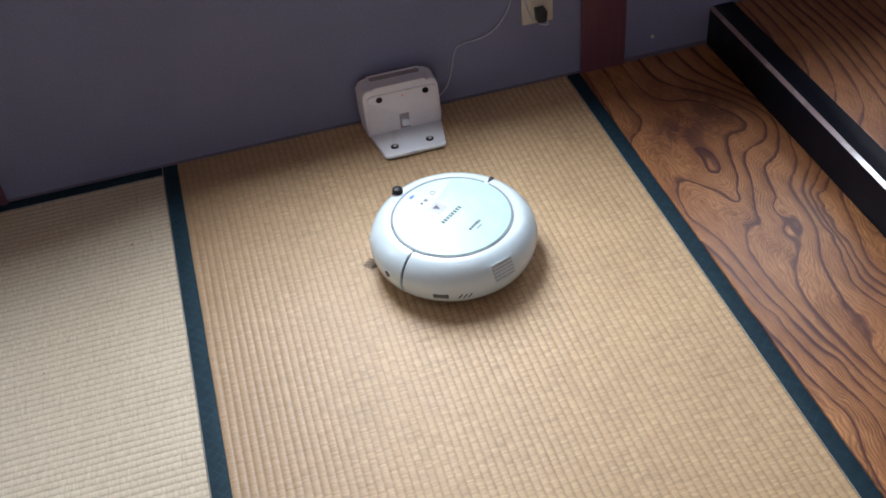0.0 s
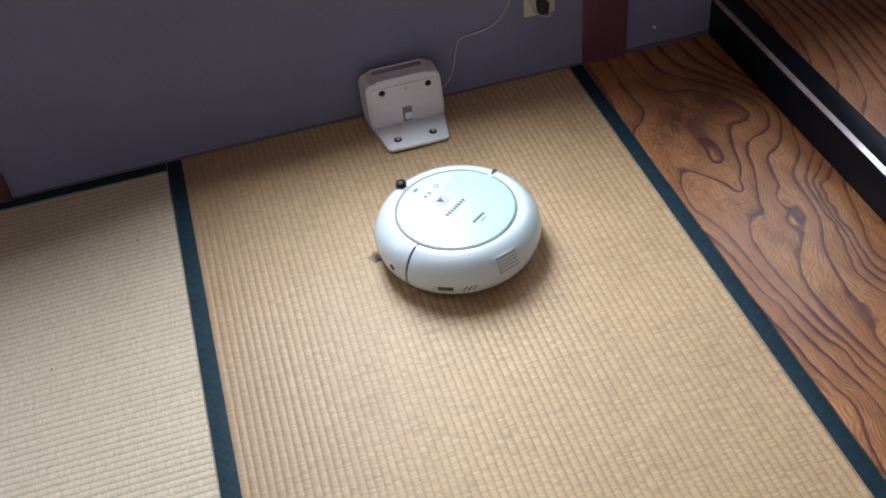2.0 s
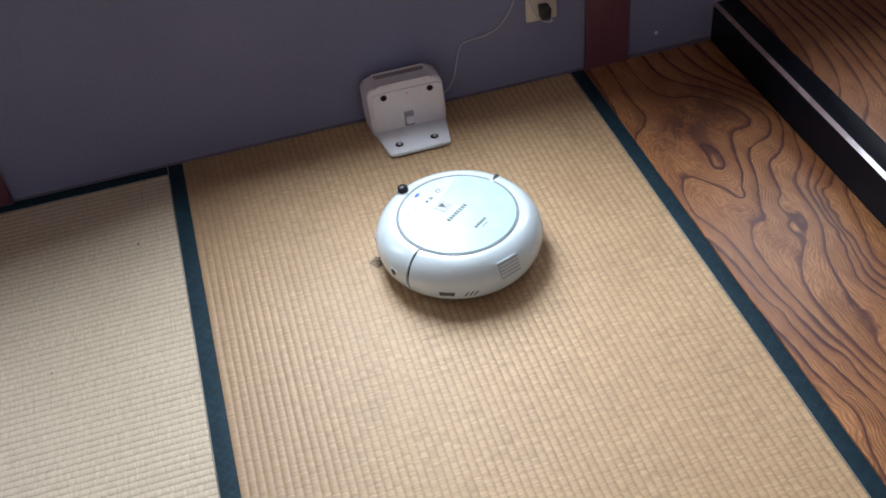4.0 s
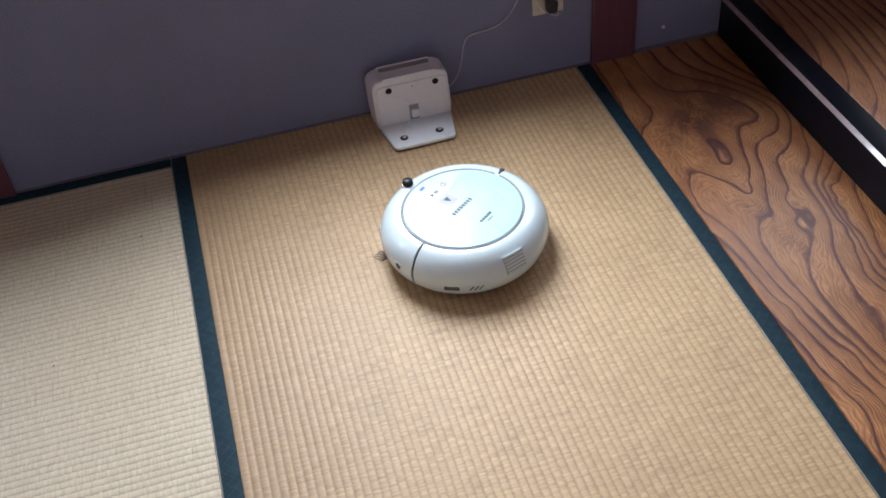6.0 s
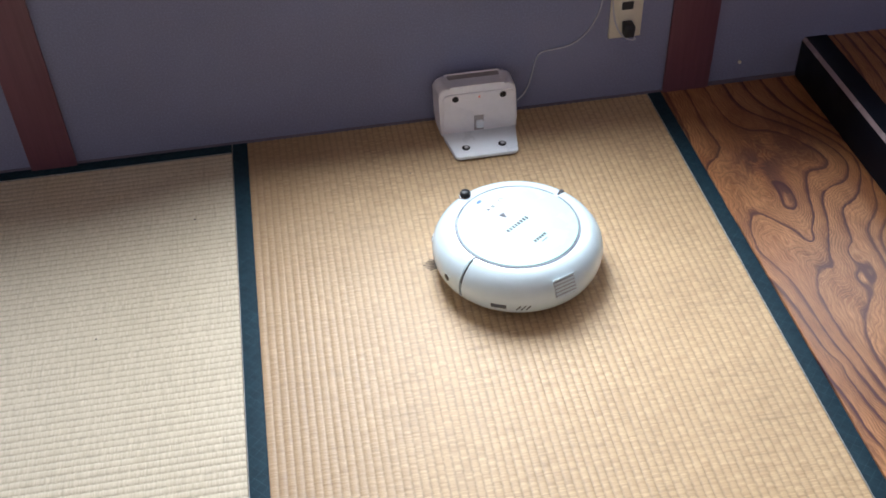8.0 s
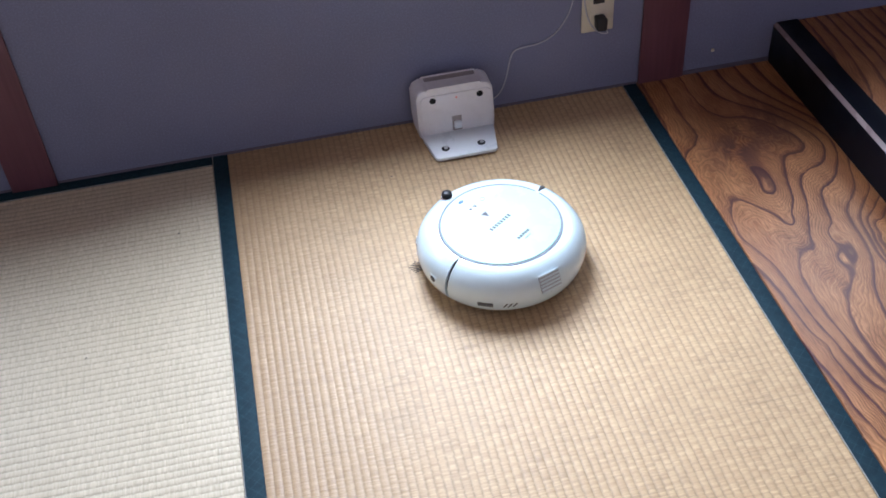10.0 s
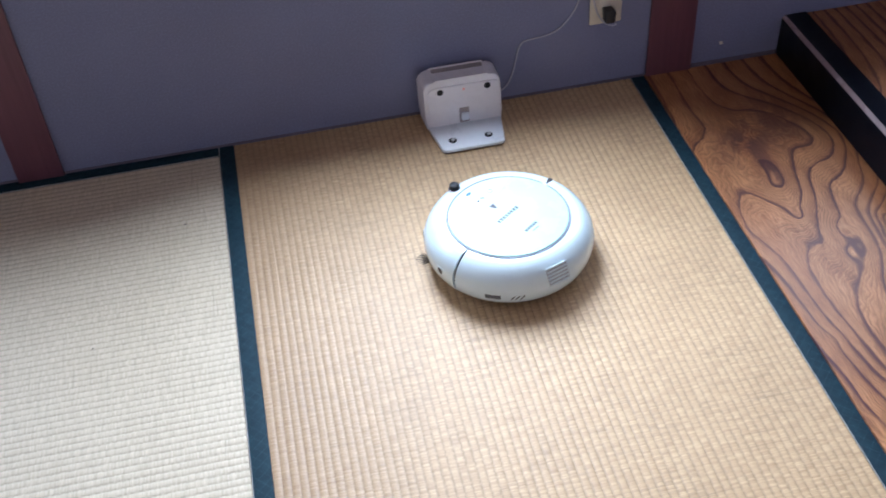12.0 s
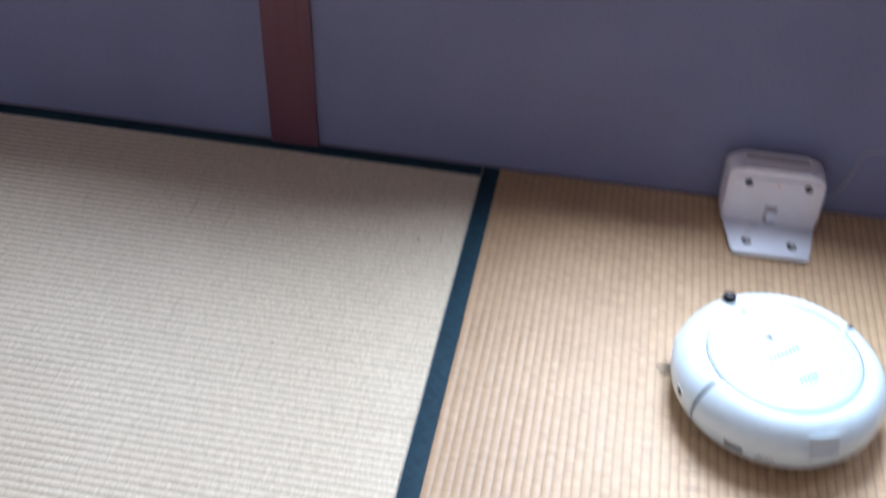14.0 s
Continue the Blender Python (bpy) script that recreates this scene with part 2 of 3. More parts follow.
RUSH_TAN = rush_material("tan_rush", (0.635, 0.448, 0.246), (0.43, 0.276, 0.138), (0.25, 0.162, 0.088), 0.45, 0.85, 0.40)
RUSH_PALE = rush_material("pale_rush", (0.675, 0.574, 0.418), (0.52, 0.43, 0.295), (0.27, 0.22, 0.15), 0.35, 0.0, 0.15)
CLOTH = cloth_material()
# pale tone that puts a line of light on the cloth edge
BORDER_GLEAM = Nodes("painted_border_gleam", 0.7, 0, (0.42, 0.40, 0.36)).mat
ZELKOVA = figured_wood("zelkova_board")
ZELKOVA_UP = figured_wood("zelkova_raised_board", (-0.45, 0.30, 0))
# blued and lifted past the plaster's own grey to take in lens haze
PLASTER = plaster_material("dark_sand_plaster", (0.166, 0.170, 0.248), (0.205, 0.210, 0.306))
PLASTER_ROOM = plaster_material("pale_plaster", (0.56, 0.51, 0.55), (0.64, 0.59, 0.63))
POST_WOOD = stained_wood("red_stained_wood", (0.120, 0.046, 0.060), (0.165, 0.066, 0.084), 0.45)
TRIM_WOOD = stained_wood("dark_trim_wood", (0.050, 0.040, 0.050), (0.075, 0.058, 0.066), 0.45, 0)
FOOT_WOOD = stained_wood("wall_foot_wood", (0.105, 0.088, 0.115), (0.145, 0.122, 0.155), 0.6, 0)
CEIL_WOOD = stained_wood("ceiling_cedar", (0.24, 0.165, 0.11), (0.32, 0.23, 0.15), 0.5, 1)
LACQUER = Nodes("black_lacquer", 0.34, 0, (0.004, 0.005, 0.009))
LACQUER.set("Specular IOR Level", 0.10)
LACQUER.set("Roughness", LACQUER.span(LACQUER.noise(LACQUER.coord(), 14, 4), 0.3, 0.7, 0.28, 0.40))
LACQUER = LACQUER.mat
# pale colour stands for the window's reflection on the lacquered chamfer
CHAMFER_GLINT = plastic("painted_edge_glint", (0.26, 0.19, 0.19), 0.24, 0.05, 0.5)
UNDERFLOOR = stained_wood("subfloor", (0.15, 0.10, 0.06), (0.22, 0.15, 0.09), 0.7, 1)
WHITE = plastic("white_glossy_plastic", (0.70, 0.82, 0.85), 0.20, 0.015, 0.5)
LID = plastic("white_lid_plastic", (0.50, 0.71, 0.67), 0.25, 0.012, 0.0, 0.20)
# cream tone paints in the light thrown up by the mat
WHITE_LOW = plastic("white_plastic_cream_bounce", (0.72, 0.71, 0.64), 0.35, 0.03)
DOCK_WHITE = plastic("ivory_matt_plastic", (0.80, 0.77, 0.78), 0.42, 0.03)
# darker ivory that holds the shade of the dock's recesses
DOCK_GAP_SHADE = plastic("ivory_recess_shade", (0.34, 0.30, 0.295), 0.5, 0.03)
DOCK_BASE = plastic("white_base_plastic", (0.82, 0.85, 0.88), 0.30, 0.02)
# grey panel, its base colour lightened to hold the window's reflection
GREY_PANEL_GLARE = plastic("glossy_panel_glare", (0.70, 0.79, 0.77), 0.10, 0.02, 1.0)
GREY_RING = plastic("grey_trim", (0.22, 0.25, 0.28), 0.35, 0.05)
SEAM_DARK = plastic("dark_inner_plastic", (0.018, 0.018, 0.020), 0.5, 0.05)
PRINT = plastic("grey_print", (0.12, 0.13, 0.14), 0.5, 0.02, 0.0, 0.08)
BLACK = plastic("black_gloss_plastic", (0.008, 0.008, 0.010), 0.35, 0.02, 0.0, 0.2)
GREY_SOFT = plastic("soft_grey_plastic", (0.40, 0.43, 0.46), 0.4, 0.03)
BRISTLE = plastic("brown_bristle", (0.035, 0.028, 0.026), 0.7, 0.05)
RUBBER = plastic("black_rubber", (0.012, 0.012, 0.012), 0.8, 0.05)
CHROME = metal("chrome", (0.80, 0.80, 0.82), 0.22)
SCREW = metal("steel", (0.55, 0.55, 0.56), 0.35)
IVORY = plastic("ivory_switch_plastic", (0.66, 0.60, 0.47), 0.35, 0.03)
CORD = plastic("pale_grey_cord", (0.46, 0.46, 0.52), 0.45, 0.03)
BLUE_LED = glow("blue_led", (0.02, 0.10, 1.0), 1.5)
RED_LED = glow("red_led", (1.0, 0.25, 0.18), 0.5, (0.35, 0.10, 0.08))


# ---- mesh helpers ----
def mesh_of(bm, name, material, smooth=True):
    me = bpy.data.meshes.new(name)
    bmesh.ops.recalc_face_normals(bm, faces=bm.faces)
    bm.to_mesh(me)
    bm.free()
    me.materials.append(material)
    me.polygons.foreach_set("use_smooth", [smooth] * len(me.polygons))
    if smooth:
        me.set_sharp_from_angle(angle=radians(38))
    return me


def part(name, bm, material, parent=None, label="", smooth=True):
    ob = new(name, mesh_of(bm, name, material, smooth))
    ob.parent = parent
    return tagged(ob, label)


def thing(name, label, category, at=None, group="", kind=""):
    ob = new(name)
    ob.empty_display_size = 0.05
    if at is not None:
        ob.matrix_world = at
    return tagged(ob, label, category, group, kind)


def box(x0, x1, y0, y1, z0, z1, bevel=0.0, segs=2, bm=None):
    b = bm or bmesh.new()
    m = Matrix.Translation(((x0 + x1) / 2, (y0 + y1) / 2, (z0 + z1) / 2)) @ Matrix.Diagonal((x1 - x0, y1 - y0, z1 - z0, 1))
    made = bmesh.ops.create_cube(b, size=1, matrix=m)
    if bevel:
        edges = {e for v in made["verts"] for e in v.link_edges}
        bmesh.ops.bevel(b, geom=list(edges), offset=bevel, segments=segs, affect="EDGES", profile=0.5)
    return b


def prism(points, z0, z1, bevel=0.0, segs=2, turn=None):
    """An outline in the xy plane drawn up from z0 to z1."""
    b = bmesh.new()
    low = [b.verts.new((x, y, z0)) for x, y in points]
    high = [b.verts.new((x, y, z1)) for x, y in points]
    b.faces.new(low[::-1]), b.faces.new(high)
    n = len(points)
    for i in range(n):
        b.faces.new((low[i], low[(i + 1) % n], high[(i + 1) % n], high[i]))
    if bevel:
        bmesh.ops.bevel(b, geom=list(b.edges), offset=bevel, segments=segs, affect="EDGES", profile=0.5)
    if turn is not None:
        bmesh.ops.transform(b, matrix=turn, verts=b.verts)
    return b


def sweep(loop, a0, a1, segs, closed_ring=False):
    """Turns a closed outline of (radius, height) about z, from angle a0 to a1 in degrees."""
    b = bmesh.new()
    count = segs if closed_ring else segs + 1
    rows = []
    for i in range(count):
        a = radians(a0 + (a1 - a0) * i / segs)
        rows.append([b.verts.new((r * math.cos(a), r * math.sin(a), z)) for r, z in loop])
    n = len(loop)
    for i in range(segs):
        r0, r1 = rows[i], rows[(i + 1) % count]
        for k in range(n):
            b.faces.new((r0[k], r1[k], r1[(k + 1) % n], r0[(k + 1) % n]))
    if not closed_ring:
        b.faces.new(rows[0][::-1]), b.faces.new(rows[-1])
    return b


def lathe(profile, segs=64):
    """A solid of (radius, height) rows, closed where the radius is nought."""
    b = bmesh.new()
    rows = []
    for r, z in profile:
        if r < 1e-6:
            rows.append([b.verts.new((0, 0, z))])
        else:
            rows.append([b.verts.new((r * math.cos(math.tau * i / segs), r * math.sin(math.tau * i / segs), z)) for i in range(segs)])
    for r0, r1 in zip(rows, rows[1:]):
        for i in range(segs):
            j = (i + 1) % segs
            if len(r0) == 1:
                b.faces.new((r0[0], r1[i], r1[j]))
            elif len(r1) == 1:
                b.faces.new((r0[i], r1[0], r0[j]))
            else:
                b.faces.new((r0[i], r1[i], r1[j], r0[j]))
    return b


def moved(bm, m):
    bmesh.ops.transform(bm, matrix=m, verts=bm.verts)
    return bm


def tube(name, points, radius, material, parent=None, label=""):
    """A round cord along a smooth line."""
    cu = bpy.data.curves.new(name, "CURVE")
    cu.dimensions, cu.bevel_depth, cu.bevel_resolution, cu.resolution_u = "3D", radius, 3, 8
    sp = cu.splines.new("NURBS")
    sp.points.add(len(points) - 1)
    for p, q in zip(sp.points, points):
        p.co = (*q, 1)
    sp.use_endpoint_u, sp.order_u = True, 4
    cu.use_fill_caps = True
    tmp = bpy.data.objects.new(name, cu)
    me = bpy.data.meshes.new_from_object(tmp)
    bpy.data.objects.remove(tmp)
    me.name = name
    me.materials.clear()
    me.materials.append(material)
    ob = new(name, me)
    ob.parent = parent
    return tagged(ob, label)


# ---- the setting ----
BORDER, PITCH = 0.033, 0.01356
X_TOKO, X_SILL0, X_SILL1 = 0.9285, 1.245, 1.302
ROOM_L, ROOM_B, CEIL = -1.945, -3.83, 2.40
TOKO_BACK = 2.08


def structure(name, bm, material, label, smooth=False):
    return tagged(part(name, bm, material, None, "", smooth), label, "", "", "structure")


structure("floor", box(ROOM_L - 0.1, TOKO_BACK + 0.1, ROOM_B - 0.1, 0.12, -0.16, -0.058), UNDERFLOOR, "plain boarded subfloor under the tatami mats")

# wall ahead, with the window's opening through it
wall = bmesh.new()
for x0, x1, z0, z1 in ((ROOM_L - 0.1, TOKO_BACK + 0.1, -0.06, WIN_Z0), (ROOM_L - 0.1, TOKO_BACK + 0.1, WIN_Z1, CEIL),
                       (ROOM_L - 0.1, W2_X0, WIN_Z0, WIN_Z1), (W2_X0, W2_X1, WIN_Z0, W2_Z0), (W2_X0, W2_X1, W2_Z1, WIN_Z1),
                       (W2_X1, WIN_X0, WIN_Z0, WIN_Z1), (WIN_X1, W3_X0, WIN_Z0, WIN_Z1),
                       (W3_X0, W3_X1, WIN_Z0, W3_Z0), (W3_X0, W3_X1, W3_Z1, WIN_Z1), (W3_X1, TOKO_BACK + 0.1, WIN_Z0, WIN_Z1)):
    box(x0, x1, 0.0, 0.25, z0, z1, bm=wall)
structure("wall_north", wall, PLASTER, "dark grey sand-plastered wall below a window")
structure("wall_west", box(ROOM_L - 0.1, ROOM_L, ROOM_B, 0.0, -0.06, CEIL), PLASTER_ROOM, "plain plastered side wall of the room")
structure("wall_south", box(ROOM_L - 0.1, TOKO_BACK + 0.1, ROOM_B - 0.1, ROOM_B, -0.06, CEIL), PLASTER_ROOM, "plain plastered back wall of the room")
structure("wall_east", box(TOKO_BACK, TOKO_BACK + 0.1, ROOM_B, 0.0, -0.06, CEIL), PLASTER, "dark plastered back wall of the alcove")
structure("ceiling", box(ROOM_L - 0.1, TOKO_BACK + 0.1, ROOM_B - 0.1, 0.12, CEIL, CEIL + 0.05), CEIL_WOOD, "plain cedar board ceiling")
structure("trim_wall_foot", box(ROOM_L, X_TOKO, -0.003, 0.0, -0.01, 0.006, 0.001, 1), FOOT_WOOD, "narrow dark wooden strip along the wall foot")
structure("trim_alcove_foot", box(1.037, X_SILL0, -0.005, 0.0, -0.01, 0.012, 0.0015, 1), FOOT_WOOD, "narrow dark wooden skirting beside the alcove")

# the third is added and unseen; its deep ledge keeps the wall foot dark
for name, x0, x1, z0, z1, ledge in (("window_1", WIN_X0, WIN_X1, WIN_Z0, WIN_Z1, 0.012), ("window_2", W2_X0, W2_X1, W2_Z0, W2_Z1, 0.025),
                                    ("added_window_3", W3_X0, W3_X1, W3_Z0, W3_Z1, 0.10)):
    win = thing(name, "unseen wooden framed window in the dark plaster wall", "window", None, "", "structure")
    part("window_sill", box(x0, x1, -ledge, 0.25, z0, z0 + 0.025, 0.003), TRIM_WOOD, win)
    part("window_frame", box(x0, x1, 0.0, 0.25, z1 - 0.03, z1, 0.003), TRIM_WOOD, win)
    for x in (x0, x1 - 0.03):
        part("window_frame", box(x, x + 0.03, 0.0, 0.25, z0 + 0.025, z1 - 0.03, 0.003), TRIM_WOOD, win)

# posts that divide the wall
for x0, x1 in ((-0.452, -0.357), (0.9295, 1.036)):
    post = part("post", box(x0, x1, -0.009, 0.0, -0.005, CEIL, 0.003, 2), POST_WOOD)
    tagged(post, "dark red stained wooden post set in the plaster wall", "post", "posts of the wall", "structure")


# ---- tatami mats ----
def rib_sheet(name, width, length, ribs, step, seed):
    """The woven face of a mat: rounded ribs side by side along its length (local x across, y along)."""
    rng = np.random.default_rng(seed)
    prof_u = np.array([0.0, 0.10, 0.25, 0.5, 0.75, 0.90])
    prof_h = np.array([0.0, 0.32, 0.74, 1.0, 0.74, 0.32])
    u = np.concatenate([(k + prof_u) for k in range(ribs)] + [np.array([float(ribs)])])
    h = np.concatenate([prof_h] * ribs + [np.array([0.0])])
    rows = int(length / step) + 1
    v = np.linspace(0, length, rows)

    def wobble(n, smooth):
        a = rng.normal(size=(rows + 2 * smooth, n))
        k = np.hanning(2 * smooth + 1)
        a = np.stack([np.convolve(a[:, i], k / np.sqrt((k ** 2).sum()), "valid") for i in range(n)], 1)
        return a[:rows]

    shift = np.clip(wobble(ribs + 1, 8) * 0.025, -0.042, 0.042)
    swell = 1 + wobble(ribs + 1, 3) * 0.13
    rib_of = np.minimum(u.astype(int), ribs)
    uu = u[None, :] + shift[:, rib_of] * np.minimum(1, 4 * np.minimum(u, ribs - u))[None, :]
    hh = h[None, :] * 0.00090 * swell[:, rib_of]
    co = np.stack([uu / ribs * width, np.repeat(v[:, None], len(u), 1), hh], 2).reshape(-1, 3)
    n, cols = rows * len(u), len(u)
    i = (np.arange(rows - 1)[:, None] * cols + np.arange(cols - 1)[None, :]).ravel()
    quads = np.stack([i, i + 1, i + cols + 1, i + cols], 1).astype(np.int32)
    me = bpy.data.meshes.new(name)
    me.vertices.add(n), me.loops.add(quads.size), me.polygons.add(len(quads))
    me.vertices.foreach_set("co", co.ravel())
    me.loops.foreach_set("vertex_index", quads.ravel())
    me.polygons.foreach_set("loop_start", np.arange(0, quads.size, 4, dtype=np.int32))
    me.polygons.foreach_set("use_smooth", np.ones(len(quads), bool))
    me.update(calc_edges=True)
    uv = me.uv_layers.new(name="weave")
    tex = np.stack([np.repeat(u[None, :], rows, 0) + seed * 97.0, np.repeat(v[:, None], cols, 1) + seed * 3.1], 2).reshape(-1, 2)
    uv.data.foreach_set("uv", tex[quads.ravel()].ravel())
    me.validate()
    return me


def tatami(label, at, length, material, seed, step=0.012):
    """One mat; local x runs across it (0.961 m), y along it."""
    wide, inner = 0.961, 0.895
    mat = thing("tatami_mat", label, "tatami mat", at, "tatami mats of the room")
    part("core", box(0.001, wide - 0.001, 0.001, length - 0.001, -0.058, -0.0012), UNDERFLOOR, mat, "straw mat core")
    me = rib_sheet("weave", inner, length - 0.002, 66, step, seed)
    me.materials.append(material)
    w = new("weave", me)
    w.parent, w.location = mat, (BORDER, 0.001, -0.0006)
    tagged(w, "woven rush facing in even ribs")
    for x in (0.0008, wide - BORDER - 0.0002):
        b = box(x, x + BORDER - 0.0006, 0.001, length - 0.001, -0.02, 0.0012, 0.0011, 2)
        cloth = part("cloth_border", b, CLOTH, mat, "dark blue-green cloth border")
        # thin added strip; its pale colour is the highlight on the cloth fold
        part("border_gleam_strip", box(x, x + 0.0010, 0.001, length - 0.001, 0.0004, 0.0019, 0.0003, 1), BORDER_GLEAM, cloth, "pale strip painted as a highlight along the border")
    return mat


TAN_LABEL = "tan woven tatami mat with dark blue-green cloth borders"
PALE_LABEL = "pale tatami mat with dark blue-green cloth borders"
tatami(TAN_LABEL, pose(-BORDER, -1.922, 0), 1.922, RUSH_TAN, 1)
tatami(PALE_LABEL, pose(-BORDER + 0.0004, -0.961, 0, 0, 0, 90), 1.908, RUSH_PALE, 2)
tatami(PALE_LABEL, pose(-BORDER + 0.0004, -1.923, 0, 0, 0, 90), 1.908, RUSH_PALE, 3, 0.03)
for k in range(3):
    tatami(TAN_LABEL, pose(-BORDER - 0.962 * k, -3.828, 0), 1.903, RUSH_TAN, 4 + k, 0.06)

# ---- the wooden board and the raised alcove floor ----
# depth of the growth rings over the board: swells on an even net, row by row away from the wall
SWELLS = (
    (0.04, 0.13, -0.1, -0.37, -0.14, -0.01),
    (0.05, -0.1, -0.24, -1.3, -0.78, -0.21),
    (0.81, -0.22, 0.11, -0.42, -1.44, -0.82),
    (0.95, 0.1, -0.86, -0.46, -1.45, -0.77),
    (0.54, 0.34, -1.48, 0.48, -0.72, 0.04),
    (0.48, 0.98, -1.32, 0.65, -0.91, -0.46),
    (1.26, -0.03, 0.43, -0.24, 0.22, 1.18),
    (0.31, 0.61, -0.04, -0.91, 0.63, 1.01),
    (0.03, 0.62, 0.58, -0.52, 0.87, 1.29),
    (-0.25, 0.99, 0.01, 0.38, 1.61, 0.38),
    (-0.03, 0.47, 0.84, -0.16, 1.86, 0.43),
    (-0.12, 0.13, 1.19, -0.33, 0.96, 0.44),
    (-0.28, 0.14, 0.85, -0.01, -0.03, 0.03),
    (0.2, -0.54, 1.1, 0.73, 0.01, -0.0),
    (-0.34, -0.35, 0.19, 0.28, 0.02, 0.0),
)
# small knots and jogs: place, half widths, height
KNOTS = (
    (1.1, -0.6, 0.026, 0.05, 0.88),
    (1.15, -0.734, 0.018, 0.03, -0.95),
    (1.16, -0.688, 0.014, 0.02, -0.88),
    (1.088, -0.652, 0.018, 0.03, 0.55),
    (1.194, -0.587, 0.018, 0.03, 0.99),
    (1.182, -0.628, 0.014, 0.02, 0.95),
    (1.174, -0.685, 0.014, 0.02, 0.96),
    (1.046, -0.537, 0.018, 0.03, -0.59),
    (1.024, -0.397, 0.018, 0.03, 0.67),
    (1.135, -0.776, 0.018, 0.03, -0.55),
    (1.006, -0.97, 0.018, 0.03, -0.48),
    (1.178, -0.657, 0.014, 0.02, 0.58),
    (0.963, -0.841, 0.014, 0.02, -0.34),
    (1.158, -0.777, 0.014, 0.02, -0.36),
)


def zelkova_rings(x, y):
    f = 3.662 + 22.268 * (x - 1.1) + -0.079 * (y + 0.6)
    for j, row in enumerate(SWELLS):
        for i, w in enumerate(row):
            f = f + w * np.exp(-((x - 0.93 - 0.064 * i) / 0.068) ** 2 - ((y + 0.16 + 0.92 / 14 * j) / 0.070) ** 2)
    for cx, cy, sx, sy, w in KNOTS:
        f = f + w * np.exp(-((x - cx) / sx) ** 2 - ((y - cy) / sy) ** 2)
    return f


def raised_rings(x, y):
    """A calmer figure: long arcs that open towards the room."""
    return 26 * (x - 1.302) - 5.0 * (y + 0.1) + 1.5 * np.sin(4.2 * y + 9 * x) + 1.1 * np.exp(-((x - 1.46) / 0.06) ** 2 - ((y + 0.42) / 0.16) ** 2)


def board(name, x0, x1, z0, z1, rings, material, label):
    """One long board with eased edges; its vertices carry the rings."""
    ease = 0.0022
    inner = np.linspace(x0 + ease, x1 - ease, int((x1 - x0) / 0.005))
    xs = np.concatenate([[x0, x0, x0 + ease * 0.3], inner, [x1 - ease * 0.3, x1, x1]])
    zs = np.concatenate([[z0, z1 - ease, z1 - ease * 0.3], np.full(len(inner), z1), [z1 - ease * 0.3, z1 - ease, z0]])
    ys = np.concatenate([np.arange(ROOM_B, -1.5, 0.03), np.linspace(-1.5, -0.0005, 320)])
    cols, rows = len(xs), len(ys)
    x, y = np.tile(xs, rows), np.repeat(ys, cols)
    co = np.stack([x, y, np.tile(zs, rows)], 1)
    i = (np.arange(rows - 1)[:, None] * cols + np.arange(cols - 1)[None, :]).ravel()
    quads = np.stack([i, i + 1, i + cols + 1, i + cols], 1)
    ends = [list(range(cols))[::-1], list(range((rows - 1) * cols, rows * cols))]
    me = bpy.data.meshes.new(name)
    me.from_pydata(co.tolist(), [], quads.tolist() + ends)
    me.polygons.foreach_set("use_smooth", np.ones(len(me.polygons), bool))
    me.set_sharp_from_angle(angle=radians(38))
    e = 0.002
    gx = (rings(x + e, y) - rings(x - e, y)) / (2 * e)
    gy = (rings(x, y + e) - rings(x, y - e)) / (2 * e)
    for which, values in (("ring", rings(x, y)), ("slope", np.hypot(gx, gy))):
        me.attributes.new(which, "FLOAT", "POINT").data.foreach_set("value", values.astype(np.float32))
    me.materials.append(material)
    return tagged(new(name, me), label, "", "", "structure")


board("floor_board", X_TOKO, X_SILL0, -0.05, 0.0030, zelkova_rings, ZELKOVA, "glossy zelkova floor board with swirling dark grain")
sill = thing("alcove_sill", "black lacquered raised sill with a painted edge glint, beside the zelkova board", "sill", None, "", "structure")
ZS = 0.100
CH = 0.0056
prof = [(X_SILL0, -0.05), (X_SILL1, -0.05), (X_SILL1, ZS), (X_SILL0 + CH + 0.001, ZS), (X_SILL0, ZS - CH - 0.001)]
along = Matrix(((1, 0, 0, 0), (0, 0, 1, 0), (0, 1, 0, 0), (0, 0, 0, 1)))
part("beam", prism(prof, ROOM_B, -0.001, 0.0008, 1, along), LACQUER, sill, "black lacquered beam")
# a pale strip laid on the chamfer as its highlight
edge = [(X_SILL0 - 0.0012, ZS - CH - 0.001), (X_SILL0 + 0.002, ZS - CH - 0.001), (X_SILL0 + CH + 0.001, ZS - 0.002),
        (X_SILL0 + CH + 0.001, ZS + 0.0012)]
part("edge_glint_strip", prism(edge, ROOM_B, -0.002, 0.0004, 1, along), CHAMFER_GLINT, sill, "chamfer strip with the window's glint in its pale colour")
board("alcove_floor", X_SILL1 + 0.0008, TOKO_BACK, -0.05, ZS - 0.004, raised_rings, ZELKOVA_UP, "raised zelkova board floor of the alcove")


